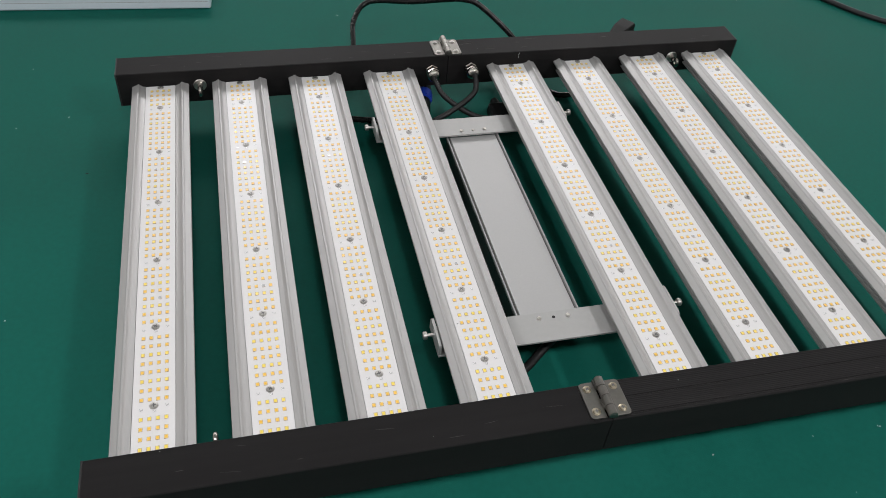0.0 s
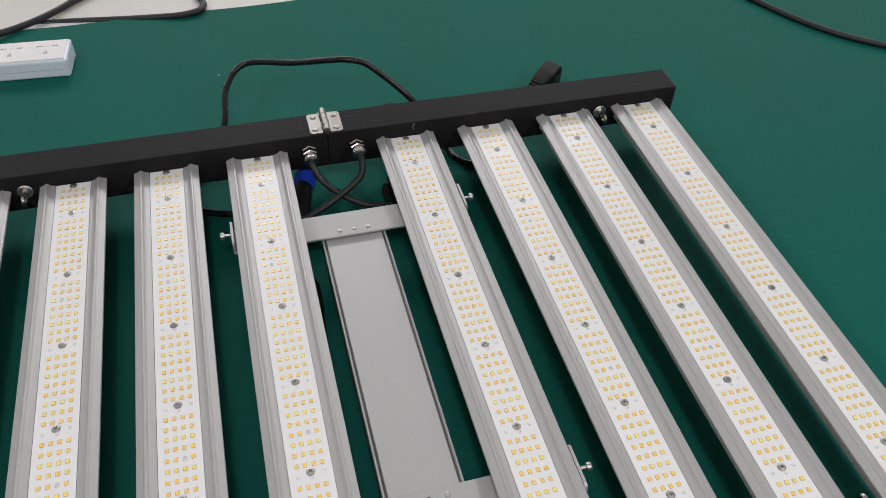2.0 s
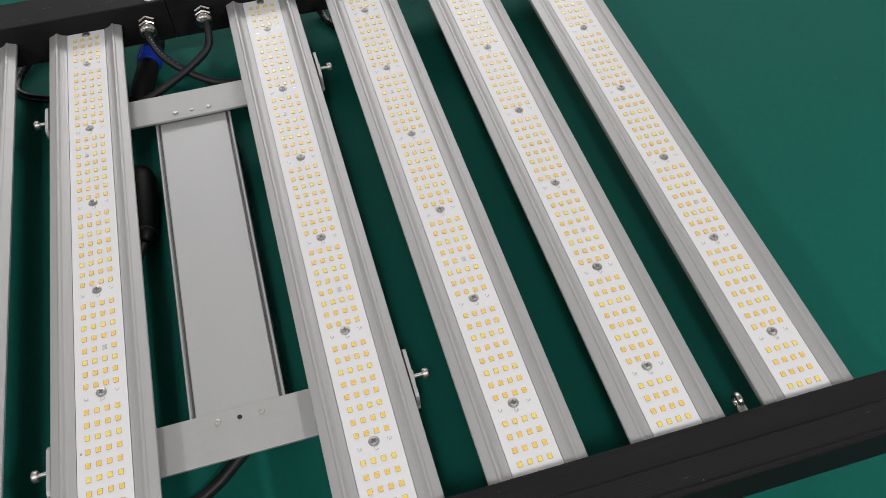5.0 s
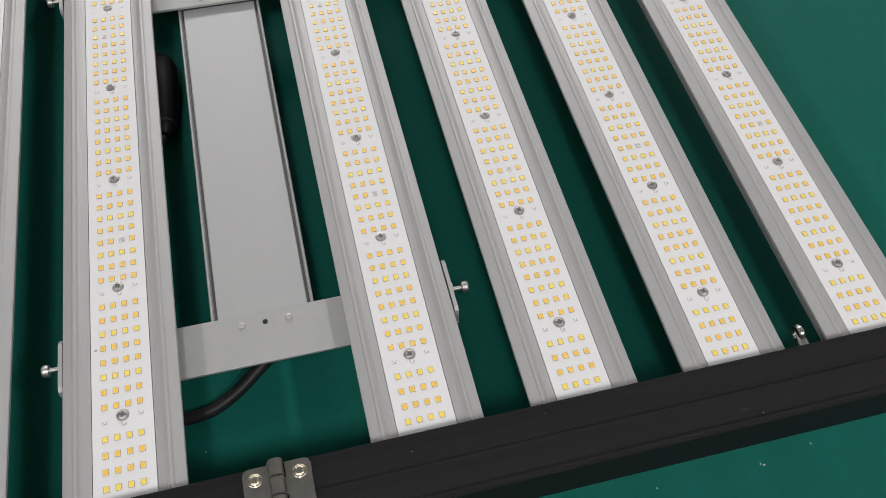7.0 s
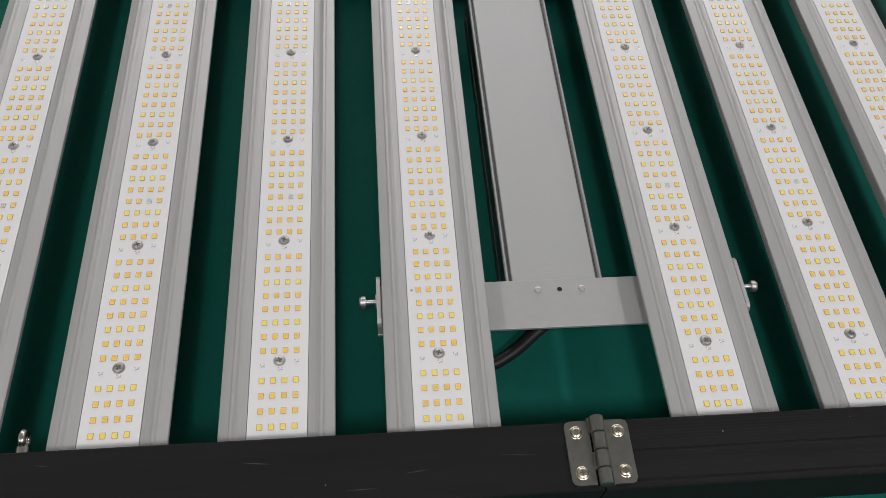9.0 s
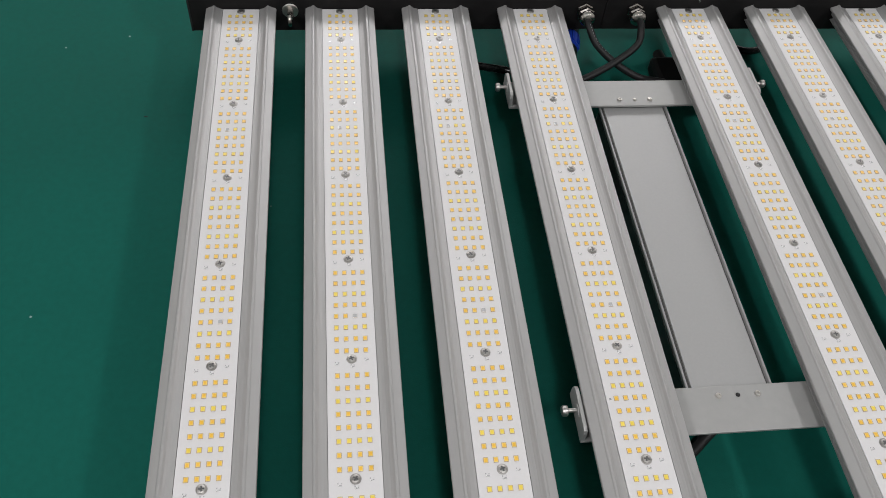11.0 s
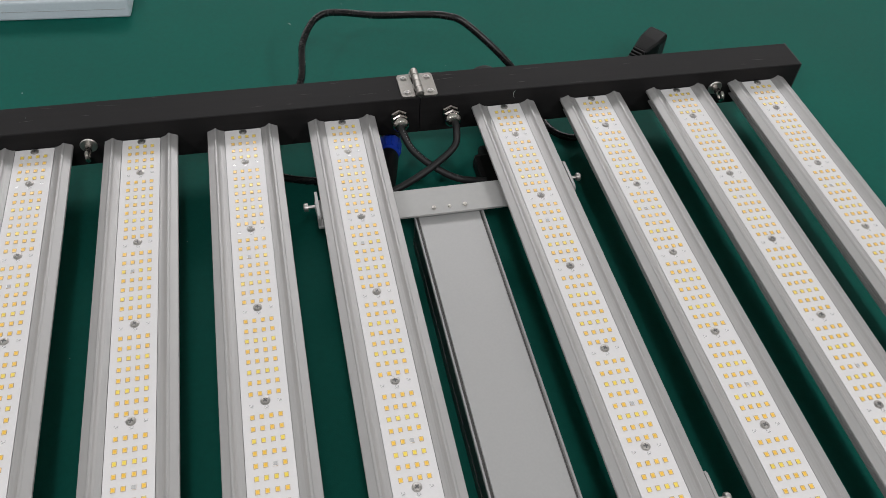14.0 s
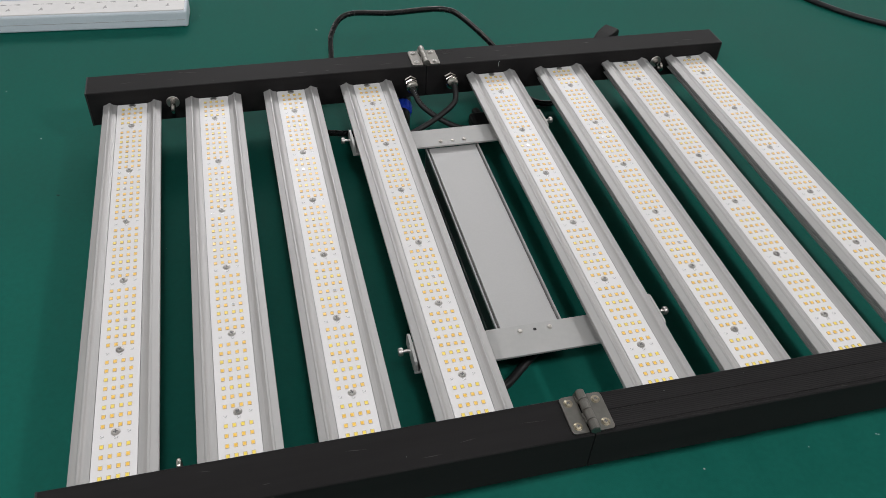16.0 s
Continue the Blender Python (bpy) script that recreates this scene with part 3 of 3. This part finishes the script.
# mains cord in a loop behind the far rail, and its plug
part("mains_cord", tubed([(-0.0575, 0.187, 0.019), (-0.066, 0.196, 0.016), (-0.088, 0.214, 0.010), (-0.116, 0.227, 0.006), (-0.142, 0.237, 0.0045), (-0.165, 0.252, 0.0045), (-0.168, 0.276, 0.0045), (-0.142, 0.318, 0.012), (-0.1175, 0.350, 0.032),
                          (-0.1085, 0.397, 0.050), (-0.083, 0.423, 0.063), (-0.0305, 0.3905, 0.0775), (0.008, 0.361, 0.094), (0.030, 0.346, 0.1005), (0.052, 0.339, 0.093), (0.0936, 0.316, 0.058),
                          (0.117, 0.303, 0.024), (0.127, 0.288, 0.0065), (0.134, 0.267, 0.0045), (0.148, 0.254, 0.0045), (0.168, 0.256, 0.0045), (0.186, 0.280, 0.0045), (0.208, 0.312, 0.0045), (0.235, 0.340, 0.013), (0.263, 0.359, 0.0190)], 0.0037, segments=14), M_CORD, lamp, smooth=True)
part("output_cord", tubed([(0.010, -0.150, 0.016), (-0.004, -0.158, 0.010), (-0.020, -0.169, 0.006), (-0.037, -0.182, 0.0045), (-0.056, -0.1905, 0.0045), (-0.082, -0.188, 0.0045), (-0.096, -0.160, 0.0045), (-0.098, -0.10, 0.0045), (-0.092, -0.03, 0.0045), (-0.075, 0.015, 0.007), (-0.064, 0.036, 0.0135)], 0.0042), M_CABLE, lamp, smooth=True)
body = part("cord_connector", turned(bmesh.new(), [(0.0045, 0.030), (0.0085, 0.034), (0.0105, 0.046), (0.0135, 0.070), (0.0140, 0.098), (0.0115, 0.106), (0.0060, 0.110)], axis="y", segments=24), M_RUBBER, lamp, smooth=True, m=pose(-0.064, 0, 0.0142))
part("connector_band", turned(bmesh.new(), [(0.0092, 0.0375), (0.0100, 0.0377), (0.0104, 0.0395), (0.0096, 0.0397)], axis="y", segments=24), M_GREY_CABLE, body)
part("rear_boss", turned(bmesh.new(), [(0.0185, FAR + RAIL_D - 0.0005), (0.0185, 0.316), (0.0170, 0.3205), (0.0120, 0.3225)], axis="y", segments=28), M_RUBBER, lamp, "black moulded boss behind the rail", smooth=True, m=pose(0.0680, 0, 0.0380))

bm = bmesh.new()
rings = []
for y, half, lo, hi in ((0, 0.0080, 0.007, 0.029), (0.003, 0.0090, 0.005, 0.030), (0.019, 0.0120, 0.0, 0.034), (0.036, 0.0120, 0.0, 0.0365), (0.039, 0.0105, 0.001, 0.035)):
    rings.append([bm.verts.new(p) for p in ((-half, y, lo), (half, y, lo), (half, y, hi - 0.002), (half - 0.002, y, hi), (-half + 0.002, y, hi), (-half, y, hi - 0.002))])
for lo, hi in zip(rings, rings[1:]):
    for k in range(6):
        bm.faces.new((lo[k], lo[(k + 1) % 6], hi[(k + 1) % 6], hi[k]))
bm.faces.new(rings[0])
bm.faces.new(rings[-1])
plug = put("mains_plug", mesh_of("plug_body", bm, M_RUBBER), lamp, pose(0.2635, 0.3600, 0.001, 0, 0, -54), "black moulded mains plug")
part("grip_panel", boxed(0.0119, 0.0127, 0.021, 0.035, 0.012, 0.029, bevel=0.0003), M_GREY_CABLE, plug)
for i in range(4):
    part("grip_rib", boxed(-0.0075 + 0.0008 * i, 0.0075 - 0.0008 * i, -0.0034 - 0.0045 * i, -0.0006 - 0.0045 * i, 0.009 + 0.001 * i, 0.029 - 0.0014 * i, bevel=0.0007), M_RUBBER, plug)


# ---- power strips ----
def socket_strip(name, m, length, count, label):
    """Strip whose right end is at x = 0; it runs towards -x, its near edge at y = 0."""
    h, d = 0.0265, 0.0515
    bm = boxed(-length, 0, 0, d, 0.0, h - 0.0012, bevel=0.0035, segments=3)
    strip = tagged(put(name, mesh_of(name, bm, M_STRIP), None, m), label, "power strip")
    part("top_plate", boxed(-length + 0.003, -0.0035, 0.0025, d - 0.0035, h - 0.0020, h, bevel=0.0008), M_STRIP_TOP, strip, "yellowed white top plate")
    part("case_seam", boxed(-length + 0.004, -0.004, -0.0002, 0.001, 0.0118, 0.0124), M_SEAM, strip)
    for i in range(count):
        x = -0.0265 - 0.0431 * i
        # slots are not cut in: thin grey shapes paint the shade inside them
        bm = bmesh.new()
        for s in (-1, 1):
            pts = [(x + s * 0.0052, 0.0335), (x + s * 0.0130, 0.0318), (x + s * 0.0130, 0.0352), (x + s * 0.0052, 0.0345)]
            extrude(bm, pts, "z", h, h + 0.0002)
        box(bm, x - 0.0011, x + 0.0011, 0.0155, 0.0225, h, h + 0.0002)
        box(bm, x - 0.0026, x - 0.0015, 0.0140, 0.0185, h, h + 0.00019)
        box(bm, x + 0.0015, x + 0.0024, 0.0150, 0.0185, h, h + 0.00019)
        box(bm, x - 0.002, x + 0.002, 0.0338, 0.0343, h, h + 0.0001)
        part("socket", bm, M_SLOT, strip)
    return strip


socket_strip("power_strip", pose(-0.3035, 0.5385, 0, 0, 0, -3.2), 0.36, 8, "white plastic power strip with rows of universal sockets")
back = tagged(put("extension_block", mesh_of("extension_block", boxed(-0.30, 0, 0, 0.052, 0, 0.0285, bevel=0.004, segments=3), M_STRIP), None, pose(-0.434, 0.616, 0, 0, 0, -3)),
              "white extension block with a blue rocker switch", "power strip")
part("block_top", boxed(-0.297, -0.004, 0.003, 0.049, 0.0285, 0.0291, bevel=0.0003), M_STRIP_TOP, back)
part("switch_frame", boxed(-0.088, -0.057, 0.009, 0.036, 0.0291, 0.0308, bevel=0.0006), M_BLUE, back, "deep blue switch surround")
part("rocker", extrude(bmesh.new(), [(0.010, 0.030), (0.038, 0.030), (0.038, 0.0345), (0.024, 0.0325), (0.010, 0.0318)], "x", -0.083, -0.062), M_STRIP_TOP, back)
bm = bmesh.new()
for i, (a, b) in enumerate(((-0.050, -0.044), (-0.040, -0.030), (-0.040, -0.031), (-0.028, -0.020), (-0.027, -0.021))):
    box(bm, a, b, 0.014 + 0.006 * (i % 3), 0.0165 + 0.006 * (i % 3), 0.0291, 0.0292)
part("printed_bars", bm, M_SEAM, back, "faint grey print")
part("cord_boot", turned(bmesh.new(), [(0.0075, 0), (0.0065, 0.006), (0.0055, 0.010)], axis="x"), M_STRIP, back, m=pose(0, 0.026, 0.0125))
part("block_cord", tubed([(0.004, 0.026, 0.0125), (0.020, 0.031, 0.010), (0.040, 0.044, 0.0065), (0.067, 0.065, 0.005), (0.094, 0.092, 0.004), (0.125, 0.130, 0.003), (0.170, 0.165, 0.003), (0.230, 0.170, 0.003), (0.275, 0.140, 0.003),
                          (0.296, 0.095, 0.003), (0.297, 0.074, 0.0045), (0.288, 0.062, 0.0050), (0.265, 0.058, 0.0035), (0.235, 0.062, 0.0010), (0.190, 0.068, -0.0016), (0.120, 0.076, -0.0036), (0.060, 0.080, -0.0052)], 0.0046, segments=14), M_GREY_CABLE, back, smooth=True)

# ---- cable on the mat ----
loose = part("loose_cable", tubed([(0.605, 0.665, 0.0045), (0.632, 0.60, 0.0045), (0.655, 0.550, 0.0045), (0.6686, 0.523, 0.0045), (0.687, 0.486, 0.0045), (0.706, 0.455, 0.0045), (0.722, 0.433, 0.0045), (0.742, 0.411, 0.0045),
                                   (0.768, 0.3885, 0.0045), (0.80, 0.367, 0.0045), (0.88, 0.33, 0.0045), (1.0, 0.30, 0.0045)], 0.0042),
             M_GREY_CABLE, None, smooth=True)
tagged(loose, "black rubber cable lying in a curve on the green mat", "cable")

# ---- a thread on the far rail's inner face ----
thread = part("thread", tubed([(0.0772, 0.2500, 0.0757), (0.0757, 0.2497, 0.0735), (0.0755, 0.2495, 0.0705), (0.0768, 0.2494, 0.0682)], 0.00019, steps=6, segments=6), M_DUST, None, smooth=True)
tagged(thread, "short pale curl of thread clinging to the black rail", "thread")
